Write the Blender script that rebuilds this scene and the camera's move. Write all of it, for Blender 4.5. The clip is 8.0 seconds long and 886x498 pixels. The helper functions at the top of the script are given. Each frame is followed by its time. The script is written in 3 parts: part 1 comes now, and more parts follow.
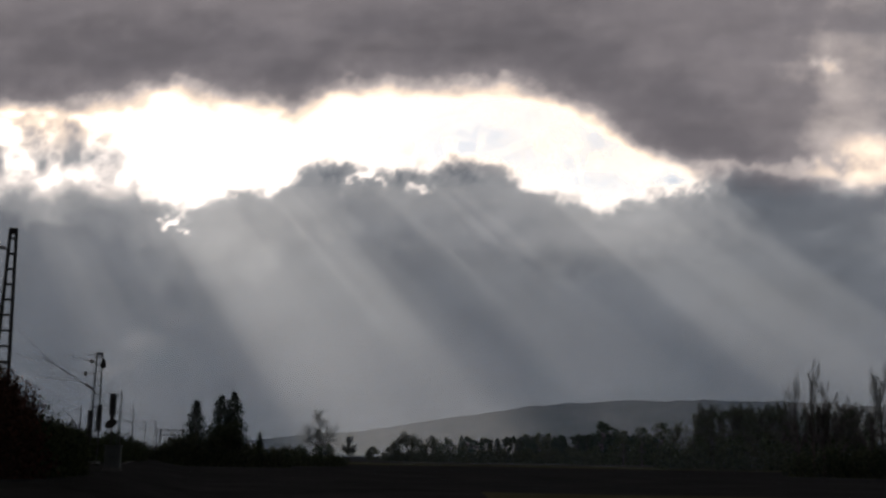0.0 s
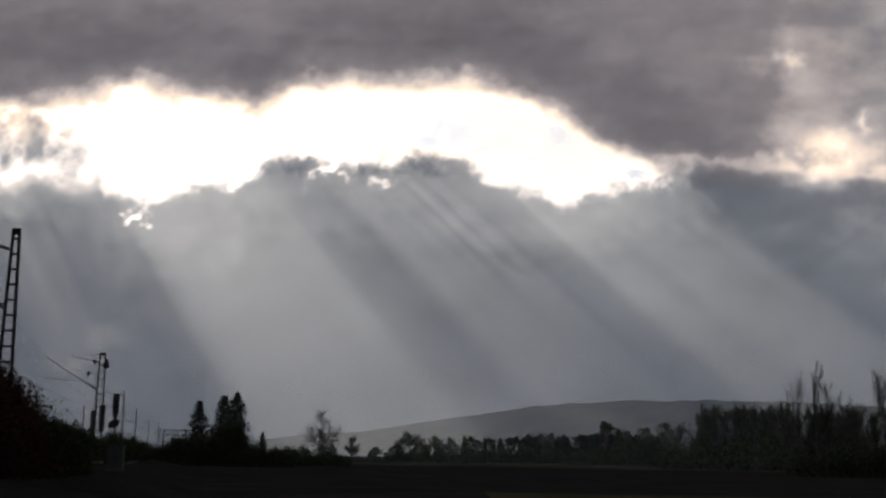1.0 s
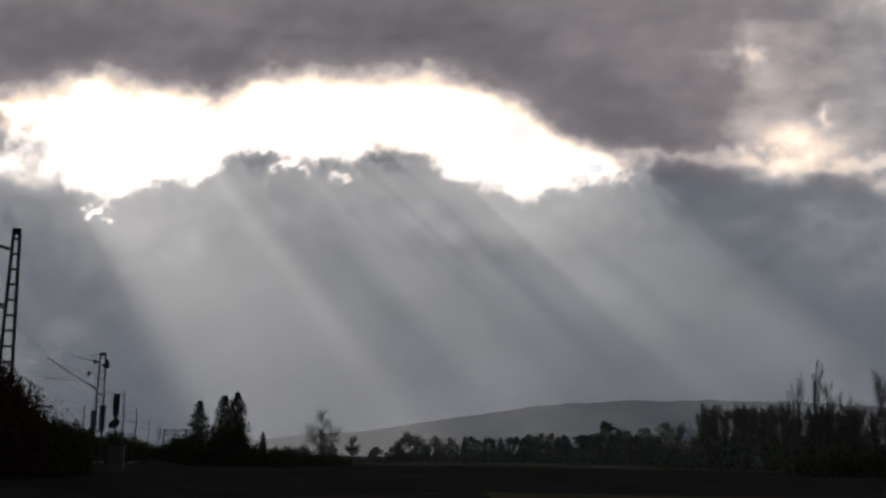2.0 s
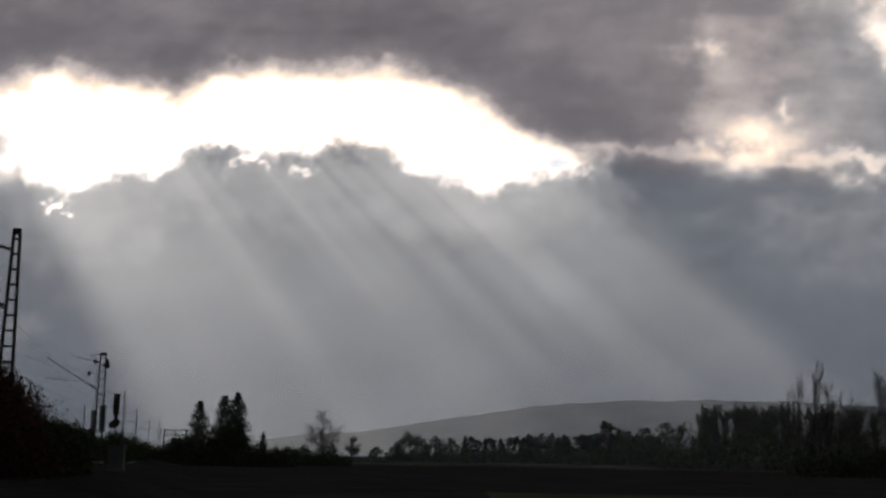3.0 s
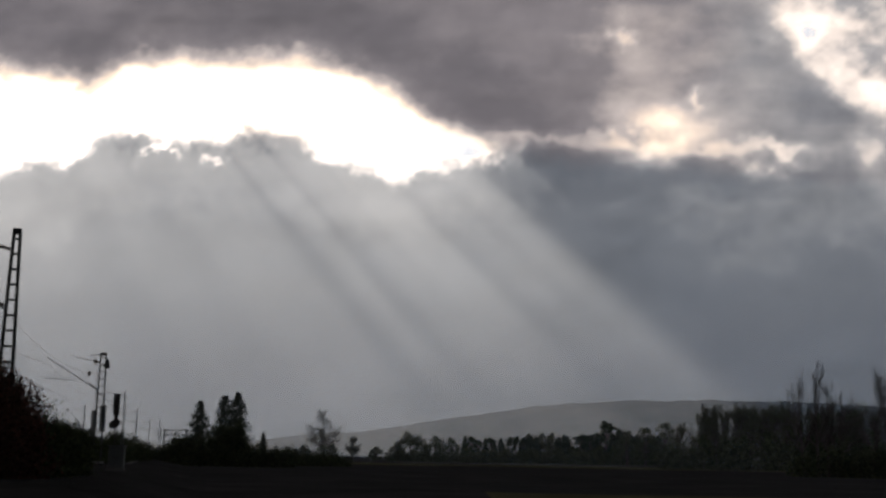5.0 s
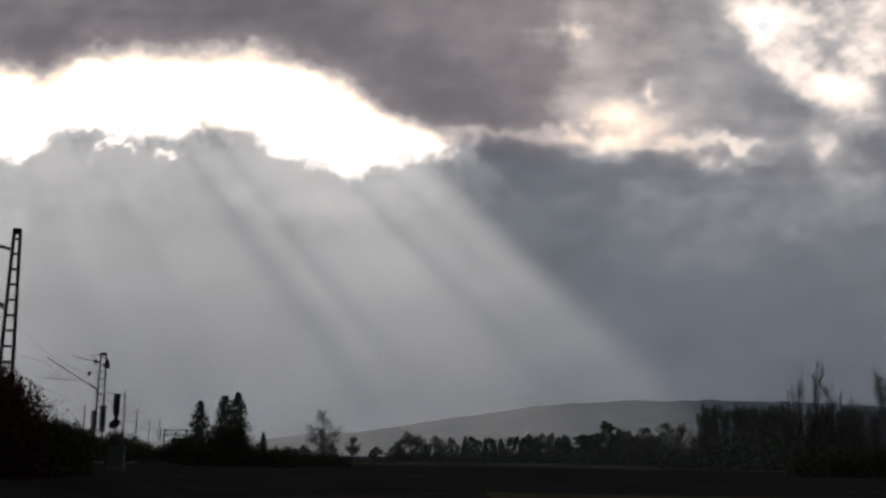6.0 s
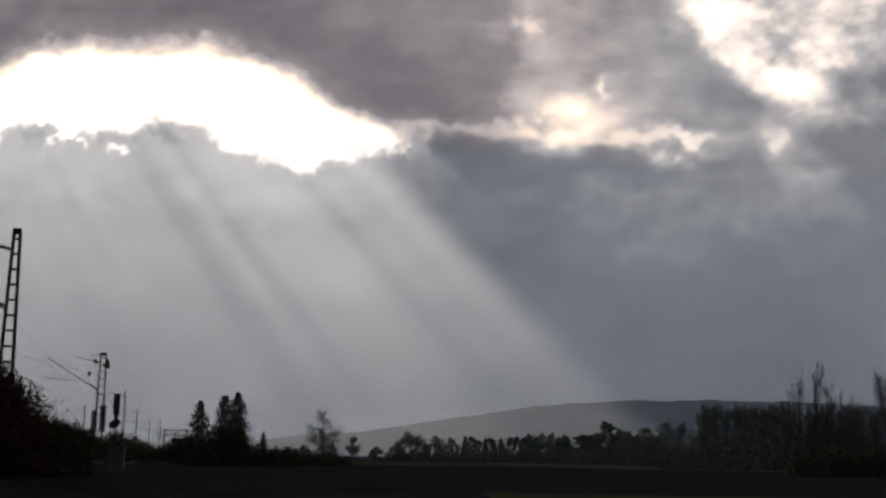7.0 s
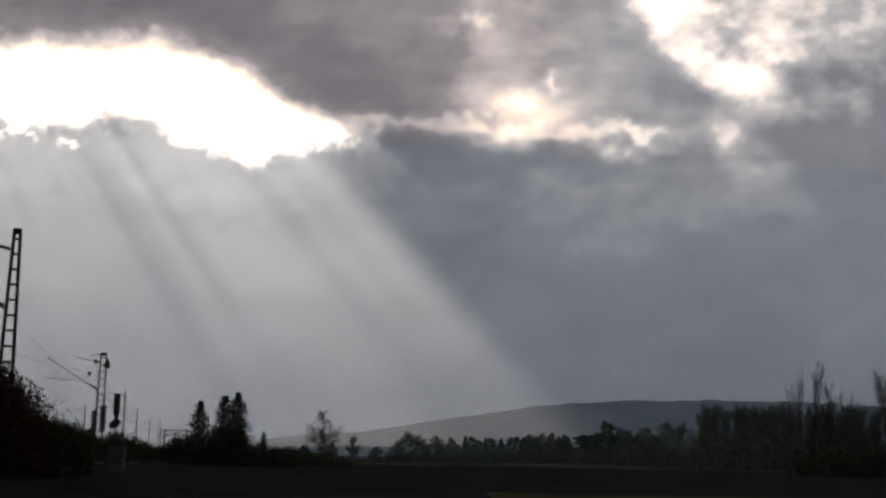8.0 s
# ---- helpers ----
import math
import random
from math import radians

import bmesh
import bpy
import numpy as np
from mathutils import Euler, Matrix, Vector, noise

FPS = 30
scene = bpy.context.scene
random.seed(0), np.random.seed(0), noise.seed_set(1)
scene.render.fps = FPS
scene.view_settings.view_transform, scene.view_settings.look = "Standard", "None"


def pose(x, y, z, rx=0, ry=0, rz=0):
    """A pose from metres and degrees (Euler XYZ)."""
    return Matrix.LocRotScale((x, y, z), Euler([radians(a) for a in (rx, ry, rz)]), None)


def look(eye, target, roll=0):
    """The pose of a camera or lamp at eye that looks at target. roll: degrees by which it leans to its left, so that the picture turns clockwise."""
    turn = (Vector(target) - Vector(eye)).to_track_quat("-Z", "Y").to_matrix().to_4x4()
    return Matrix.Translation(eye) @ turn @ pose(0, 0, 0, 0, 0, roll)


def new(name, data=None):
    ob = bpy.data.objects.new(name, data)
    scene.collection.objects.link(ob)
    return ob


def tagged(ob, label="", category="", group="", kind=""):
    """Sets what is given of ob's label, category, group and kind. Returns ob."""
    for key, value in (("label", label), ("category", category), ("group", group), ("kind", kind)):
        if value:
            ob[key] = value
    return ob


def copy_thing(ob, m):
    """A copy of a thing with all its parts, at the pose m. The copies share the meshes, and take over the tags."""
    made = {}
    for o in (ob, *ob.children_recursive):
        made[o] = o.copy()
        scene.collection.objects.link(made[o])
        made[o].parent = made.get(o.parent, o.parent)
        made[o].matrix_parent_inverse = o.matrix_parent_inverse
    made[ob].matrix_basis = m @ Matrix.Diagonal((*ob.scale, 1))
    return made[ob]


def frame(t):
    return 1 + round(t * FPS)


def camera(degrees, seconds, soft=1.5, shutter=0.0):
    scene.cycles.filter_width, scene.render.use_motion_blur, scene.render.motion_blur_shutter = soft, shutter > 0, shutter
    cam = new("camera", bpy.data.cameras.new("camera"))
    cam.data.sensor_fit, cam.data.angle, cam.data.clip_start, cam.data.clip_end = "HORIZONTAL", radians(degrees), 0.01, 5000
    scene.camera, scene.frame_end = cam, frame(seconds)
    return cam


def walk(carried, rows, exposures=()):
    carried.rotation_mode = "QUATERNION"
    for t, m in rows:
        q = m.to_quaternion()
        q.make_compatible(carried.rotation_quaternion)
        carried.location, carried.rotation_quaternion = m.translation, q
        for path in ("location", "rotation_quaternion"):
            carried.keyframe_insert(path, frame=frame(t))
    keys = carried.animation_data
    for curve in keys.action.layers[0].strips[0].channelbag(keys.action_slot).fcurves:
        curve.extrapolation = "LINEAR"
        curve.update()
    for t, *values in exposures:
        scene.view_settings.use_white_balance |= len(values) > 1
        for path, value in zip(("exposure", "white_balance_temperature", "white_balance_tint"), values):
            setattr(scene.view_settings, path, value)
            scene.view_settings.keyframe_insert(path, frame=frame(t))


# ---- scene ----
EYE = (0.0, 0.0, 1.7)
PITCH = 10.186


def heading(yaw):
    """The camera's pose on its stand, turned by yaw degrees to the right."""
    y, p = radians(yaw), radians(PITCH)
    way = Vector((math.sin(y) * math.cos(p), math.cos(y) * math.cos(p), math.sin(p)))
    return look(EYE, Vector(EYE) + way * 100, 1.0)


cam = camera(42, 8.0, soft=2.6)
walk(cam, [(0.0, heading(0.172)), (0.3, heading(0.13)), (0.6, heading(0.072)), (1.0, heading(0.035)), (1.5, heading(0.026)), (3.0, heading(0.006)),
           (4.5, heading(0.0)), (6.5, heading(0.0)), (8.0, heading(-0.008))],
     exposures=[(0.0, 1.08), (1.0, 1.12), (4.5, 1.18), (6.0, 1.25), (8.0, 1.38)])

# ---- light: a low sun behind broken cloud ----
# it stands above and to the side of the view, where the shafts of light meet
SUNWARD = (heading(0.0).to_3x3() @ Vector((-1264, 1301, -2042))).normalized()
SUN_ELEVATION, SUN_AZIMUTH = math.asin(SUNWARD.z), math.atan2(SUNWARD.x, SUNWARD.y)
world = bpy.data.worlds.new("sky")
scene.world = world
world.use_nodes = True
sky = world.node_tree.nodes.new("ShaderNodeTexSky")
sky.sky_type, sky.sun_disc = "NISHITA", False
sky.sun_elevation, sky.sun_rotation = SUN_ELEVATION, SUN_AZIMUTH
sky.air_density, sky.dust_density, sky.ozone_density = 1.0, 3.0, 1.0
world.node_tree.nodes["Background"].inputs["Strength"].default_value = 0.05
world.node_tree.links.new(sky.outputs[0], world.node_tree.nodes["Background"].inputs["Color"])
sun_data = bpy.data.lights.new("sun", "SUN")
sun_data.energy, sun_data.angle, sun_data.color = 5.0, radians(2.2), (1.0, 0.955, 0.885)
sun = new("sun", sun_data)
sun.matrix_world = look(SUNWARD * 400, (0, 0, 0))


# ---- materials ----
def nodes_of(name):
    m = bpy.data.materials.new(name)
    m.use_nodes = True
    tree = m.node_tree
    for n in list(tree.nodes):
        if n.type == "BSDF_PRINCIPLED":
            tree.nodes.remove(n)
    return m, tree, tree.nodes["Material Output"]


def add(tree, kind, **values):
    n = tree.nodes.new(kind)
    for key, value in values.items():
        n.inputs[key].default_value = value
    return n


def ramp(tree, source, stops):
    n = tree.nodes.new("ShaderNodeValToRGB")
    while len(n.color_ramp.elements) < len(stops):
        n.color_ramp.elements.new(0.5)
    for e, (at, c) in zip(n.color_ramp.elements, stops):
        e.position, e.color = at, (*c, 1)
    tree.links.new(source, n.inputs[0])
    return n


def math_node(tree, op, a, b, clamp=False):
    n = tree.nodes.new("ShaderNodeMath")
    n.operation, n.use_clamp = op, clamp
    for i, v in enumerate((a, b)):
        if isinstance(v, (int, float)):
            n.inputs[i].default_value = v
        else:
            tree.links.new(v, n.inputs[i])
    return n.outputs[0]


def rough(name, dark, light, scale, roughness=0.9, island=0.0, bump=0.3, metal=0.0, fine=6.0):
    """A matt natural surface with variation at two scales."""
    m, tree, out = nodes_of(name)
    coords = tree.nodes.new("ShaderNodeTexCoord")
    big = add(tree, "ShaderNodeTexNoise", Scale=scale, Detail=4.0)
    small = add(tree, "ShaderNodeTexNoise", Scale=scale * fine, Detail=3.0)
    for n in (big, small):
        tree.links.new(coords.outputs["Object"], n.inputs["Vector"])
    mixed = math_node(tree, "ADD", math_node(tree, "MULTIPLY", big.outputs[0], 0.6), math_node(tree, "MULTIPLY", small.outputs[0], 0.4))
    if island:
        geo = tree.nodes.new("ShaderNodeNewGeometry")
        mixed = math_node(tree, "ADD", mixed, math_node(tree, "MULTIPLY", math_node(tree, "SUBTRACT", geo.outputs["Random Per Island"], 0.5), island))
    colour = ramp(tree, mixed, [(0.3, dark), (0.7, light)])
    surface = add(tree, "ShaderNodeBsdfPrincipled", Roughness=roughness, Metallic=metal)
    surface.inputs["Specular IOR Level"].default_value = 0.3 if roughness < 0.8 else 0.0
    tree.links.new(colour.outputs[0], surface.inputs["Base Color"])
    b = add(tree, "ShaderNodeBump", Strength=bump, Distance=0.05)
    tree.links.new(small.outputs[0], b.inputs["Height"])
    tree.links.new(b.outputs[0], surface.inputs["Normal"])
    tree.links.new(surface.outputs[0], out.inputs["Surface"])
    return m


def cloud_material(name, warm, cool, low, high, fine_scale, fine_amount):
    """Cloud that lets the sun through where it is thin: its density rules how much it covers and how much light it passes.
    Its upper part has the warm tints, its lower part the cool ones."""
    m, tree, out = nodes_of(name)

    def read(title):
        n = tree.nodes.new("ShaderNodeAttribute")
        n.attribute_name = title
        return n.outputs["Fac"]

    d = read("thickness")
    coords = tree.nodes.new("ShaderNodeTexCoord")
    fine = add(tree, "ShaderNodeTexNoise", Scale=fine_scale, Detail=5.0, Roughness=0.55)
    tree.links.new(coords.outputs["Object"], fine.inputs["Vector"])
    wisp = math_node(tree, "MULTIPLY", math_node(tree, "SUBTRACT", fine.outputs[0], 0.5), fine_amount)
    thick = math_node(tree, "ADD", d, math_node(tree, "MULTIPLY", wisp, d))
    half = math_node(tree, "MULTIPLY", thick, 0.5)
    tint = tree.nodes.new("ShaderNodeMix")
    tint.data_type = "RGBA"
    tree.links.new(read("cool"), tint.inputs[0])
    tree.links.new(ramp(tree, half, warm).outputs[0], tint.inputs[6])
    tree.links.new(ramp(tree, half, cool).outputs[0], tint.inputs[7])
    span = tree.nodes.new("ShaderNodeMapRange")
    span.interpolation_type = "SMOOTHSTEP"
    span.inputs[1].default_value, span.inputs[2].default_value = low, high
    tree.links.new(thick, span.inputs[0])
    passes = tree.nodes.new("ShaderNodeBsdfTranslucent")
    tree.links.new(tint.outputs[2], passes.inputs["Color"])
    clear = tree.nodes.new("ShaderNodeBsdfTransparent")
    mix = tree.nodes.new("ShaderNodeMixShader")
    tree.links.new(span.outputs[0], mix.inputs[0])
    tree.links.new(clear.outputs[0], mix.inputs[1])
    tree.links.new(passes.outputs[0], mix.inputs[2])
    tree.links.new(mix.outputs[0], out.inputs["Surface"])
    return m


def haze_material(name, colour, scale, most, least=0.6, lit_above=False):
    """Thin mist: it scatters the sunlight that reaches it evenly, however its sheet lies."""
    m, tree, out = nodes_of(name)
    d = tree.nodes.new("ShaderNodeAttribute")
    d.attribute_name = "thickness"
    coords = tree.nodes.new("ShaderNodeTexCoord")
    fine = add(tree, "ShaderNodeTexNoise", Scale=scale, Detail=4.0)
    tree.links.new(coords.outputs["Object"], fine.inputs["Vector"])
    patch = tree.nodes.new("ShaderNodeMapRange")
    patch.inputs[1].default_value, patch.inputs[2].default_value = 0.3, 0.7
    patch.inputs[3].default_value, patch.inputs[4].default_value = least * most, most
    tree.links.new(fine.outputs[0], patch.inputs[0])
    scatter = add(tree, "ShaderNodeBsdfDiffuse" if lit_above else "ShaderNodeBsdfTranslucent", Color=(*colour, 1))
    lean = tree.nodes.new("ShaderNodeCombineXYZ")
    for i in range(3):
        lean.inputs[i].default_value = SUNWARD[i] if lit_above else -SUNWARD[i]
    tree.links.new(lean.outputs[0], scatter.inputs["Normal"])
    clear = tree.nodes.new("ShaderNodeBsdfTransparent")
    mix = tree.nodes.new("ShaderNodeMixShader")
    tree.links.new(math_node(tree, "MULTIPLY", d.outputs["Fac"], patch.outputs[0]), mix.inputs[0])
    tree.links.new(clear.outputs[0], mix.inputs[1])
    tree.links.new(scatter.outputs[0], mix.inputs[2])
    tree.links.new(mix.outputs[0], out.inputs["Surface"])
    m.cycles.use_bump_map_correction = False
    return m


WARM_TINTS = [(0.0, (1.0, 0.97, 0.92)), (0.13, (0.72, 0.6, 0.46)), (0.25, (0.36, 0.3, 0.255)), (0.38, (0.175, 0.16, 0.163)), (0.52, (0.075, 0.071, 0.08)), (0.68, (0.05, 0.048, 0.056)), (0.85, (0.04, 0.039, 0.046))]
COOL_TINTS = [(0.0, (1.0, 0.97, 0.92)), (0.13, (0.66, 0.6, 0.54)), (0.25, (0.31, 0.29, 0.29)), (0.39, (0.115, 0.12, 0.132)), (0.58, (0.051, 0.0575, 0.07)), (0.85, (0.033, 0.039, 0.05))]
CLOUD = cloud_material("cloud", WARM_TINTS, COOL_TINTS, 0.05, 0.56, 0.01, 0.2)
# tints of the unseen shell, set dark to cut the sky light
GREY_TINTS = [(0.0, (0.14, 0.14, 0.15)), (0.5, (0.07, 0.07, 0.076)), (0.8, (0.04, 0.04, 0.044))]
OVERCAST_SHADE = cloud_material("overcast_shade", GREY_TINTS, GREY_TINTS, 0.0, 0.3, 0.002, 0.3)
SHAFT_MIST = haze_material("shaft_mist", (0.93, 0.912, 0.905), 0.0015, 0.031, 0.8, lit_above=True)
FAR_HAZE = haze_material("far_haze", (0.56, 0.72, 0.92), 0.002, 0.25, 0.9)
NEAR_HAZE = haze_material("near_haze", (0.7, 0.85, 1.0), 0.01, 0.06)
# stands in for lens glare that lifts the foreground blacks
GLARE_VEIL = haze_material("glare_veil", (0.74, 0.86, 0.97), 0.05, 0.014)
SOIL = rough("soil", (0.016, 0.016, 0.0155), (0.04, 0.039, 0.037), 0.15, bump=0.6, fine=12)
GRASS = rough("dry_grass", (0.035, 0.037, 0.02), (0.075, 0.07, 0.04), 0.3, bump=0.6, fine=10)
BALLAST = rough("ballast", (0.05, 0.045, 0.04), (0.13, 0.12, 0.11), 2.0, bump=0.8)
LEAF = rough("leaf", (0.02, 0.03, 0.014), (0.06, 0.07, 0.03), 0.8, island=0.7)
RED_LEAF = rough("autumn_leaf", (0.045, 0.02, 0.014), (0.1, 0.04, 0.026), 0.8, island=0.7)
NEEDLE = rough("needle", (0.012, 0.022, 0.012), (0.04, 0.055, 0.03), 0.8, island=0.7)
BARK = rough("bark", (0.03, 0.024, 0.02), (0.09, 0.075, 0.06), 1.5, island=0.3, bump=0.7)
STEEL = rough("galvanised_steel", (0.1, 0.1, 0.1), (0.22, 0.22, 0.21), 1.2, roughness=0.6, metal=0.5)
DARK_STEEL = rough("dark_steel", (0.02, 0.02, 0.02), (0.06, 0.055, 0.05), 1.5, roughness=0.6)
RUST = rough("rusty_rail", (0.08, 0.04, 0.025), (0.18, 0.1, 0.06), 1.0, roughness=0.7, metal=0.4)
CERAMIC = rough("brown_ceramic", (0.05, 0.025, 0.015), (0.1, 0.05, 0.03), 3.0, roughness=0.3)
CONCRETE = rough("concrete", (0.2, 0.2, 0.19), (0.38, 0.37, 0.35), 1.0)
OLD_CONCRETE = rough("weathered_concrete", (0.07, 0.07, 0.065), (0.16, 0.155, 0.145), 1.5)
PAINT = rough("grey_green_paint", (0.055, 0.06, 0.055), (0.1, 0.108, 0.1), 1.0, roughness=0.5)
FOREST = rough("wooded_slope", (0.06, 0.068, 0.066), (0.12, 0.125, 0.115), 0.01, bump=1.0)


# ---- building helpers ----
def part(name, bm, material, parent=None, label=""):
    """Links a bmesh as one mesh object, under a thing if one is given."""
    me = bpy.data.meshes.new(name)
    bm.to_mesh(me)
    bm.free()
    me.materials.append(material)
    ob = new(name, me)
    ob.parent = parent
    if label:
        tagged(ob, label)
    return ob


def sheet(name, verts, quads, material, smooth=True):
    me = bpy.data.meshes.new(name)
    me.from_pydata([tuple(v) for v in verts], [], [tuple(q) for q in quads])
    if smooth:
        me.polygons.foreach_set("use_smooth", [True] * len(me.polygons))
    me.materials.append(material)
    return new(name, me)


def thing(name, label, category, group="", at=None):
    e = new(name)
    e.empty_display_size = 0.2
    if at is not None:
        e.matrix_basis = at
    return tagged(e, label, category, group)


def box(bm, size, m, bevel=0.0):
    made = bmesh.ops.create_cube(bm, size=1.0, matrix=m @ Matrix.Diagonal((*size, 1)))
    if bevel:
        edges = list({e for v in made["verts"] for e in v.link_edges})
        bmesh.ops.bevel(bm, geom=edges, offset=bevel, segments=2, affect="EDGES", profile=0.5)


def rod(bm, a, b, r1, r2=None, sides=6):
    a, b = Vector(a), Vector(b)
    way = b - a
    if way.length < 1e-6:
        return
    m = Matrix.Translation((a + b) / 2) @ way.to_track_quat("Z", "Y").to_matrix().to_4x4()
    bmesh.ops.create_cone(bm, cap_ends=True, segments=sides, radius1=r1, radius2=r1 if r2 is None else r2, depth=way.length, matrix=m)


def grid_quads(nx, ny):
    i = np.arange((nx - 1) * (ny - 1))
    a = (i // (nx - 1)) * nx + i % (nx - 1)
    return np.stack([a, a + 1, a + nx + 1, a + nx], 1).tolist()


def lattice_noise(x, y, seed):
    """Smooth value noise, -1 to 1."""
    rng = np.random.default_rng(seed)
    table = rng.uniform(-1, 1, (256, 256))
    xi, yi = np.floor(x).astype(int), np.floor(y).astype(int)
    fx, fy = x - xi, y - yi
    fx, fy = fx * fx * fx * (fx * (fx * 6 - 15) + 10), fy * fy * fy * (fy * (fy * 6 - 15) + 10)
    a, b = table[yi % 256, xi % 256], table[yi % 256, (xi + 1) % 256]
    c, d = table[(yi + 1) % 256, xi % 256], table[(yi + 1) % 256, (xi + 1) % 256]
    return (a * (1 - fx) + b * fx) * (1 - fy) + (c * (1 - fx) + d * fx) * fy


def fbm(x, y, seed, octaves=5, gain=0.5):
    total, amp = 0, 1.0
    for i in range(octaves):
        total = total + amp * lattice_noise(x * 2 ** i + 17.3 * i, y * 2 ** i + 5.1 * i, seed + i)
        amp *= gain
    return total


def step(lo, hi, v):
    s = np.clip((v - lo) / (hi - lo), 0, 1)
    return s * s * (3 - 2 * s)


def lump(x, y, cx, cy, rx, ry):
    return np.exp(-((x - cx) / rx) ** 2 - ((y - cy) / ry) ** 2)


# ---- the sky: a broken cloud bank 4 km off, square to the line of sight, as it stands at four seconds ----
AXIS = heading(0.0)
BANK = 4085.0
FAR_UNIT = math.tan(radians(21)) / 784


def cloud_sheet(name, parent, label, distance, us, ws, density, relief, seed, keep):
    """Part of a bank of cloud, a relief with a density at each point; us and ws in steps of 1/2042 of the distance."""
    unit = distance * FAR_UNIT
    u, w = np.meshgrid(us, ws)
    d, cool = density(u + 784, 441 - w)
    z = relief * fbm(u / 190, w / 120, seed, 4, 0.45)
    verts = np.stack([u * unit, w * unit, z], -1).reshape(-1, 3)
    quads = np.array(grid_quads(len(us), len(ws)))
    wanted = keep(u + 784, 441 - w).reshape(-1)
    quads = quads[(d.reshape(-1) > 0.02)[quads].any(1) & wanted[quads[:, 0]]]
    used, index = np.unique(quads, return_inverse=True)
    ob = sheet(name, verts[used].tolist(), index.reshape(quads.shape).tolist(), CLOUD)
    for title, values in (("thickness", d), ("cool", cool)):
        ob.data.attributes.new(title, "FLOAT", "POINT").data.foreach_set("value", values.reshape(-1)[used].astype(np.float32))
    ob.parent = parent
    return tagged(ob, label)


# x runs to the right and y down across the bank, from the corner of the view
def hem(x):
    """The lower edge of the dark upper bank."""
    return np.interp(x, [-500, -290, -100, 0, 100, 180, 240, 280, 325, 400, 450, 520, 580, 660, 720, 780, 825, 875, 930, 1000, 1100],
                     [160, 158, 148, 128, 130, 146, 162, 138, 114, 117, 120, 116, 112, 122, 144, 172, 212, 243, 266, 304, 420])


def crest(x):
    """The upper edge of the lower bank."""
    return np.interp(x, [-600, -290, -160, -70, -40, 0, 60, 120, 196, 226, 262, 310, 360, 410, 470, 510, 550, 600, 650, 690, 740, 800, 850, 890, 950, 1100],
                     [168, 160, 154, 168, 262, 300, 302, 292, 294, 262, 238, 230, 236, 240, 244, 238, 232, 242, 266, 286, 294, 306, 288, 276, 280, 270])


def split(x):
    """Where the upper bank gives way to the lower one."""
    return np.interp(x, [0, 900, 1100, 1350, 1700], [210, 262, 285, 300, 330])


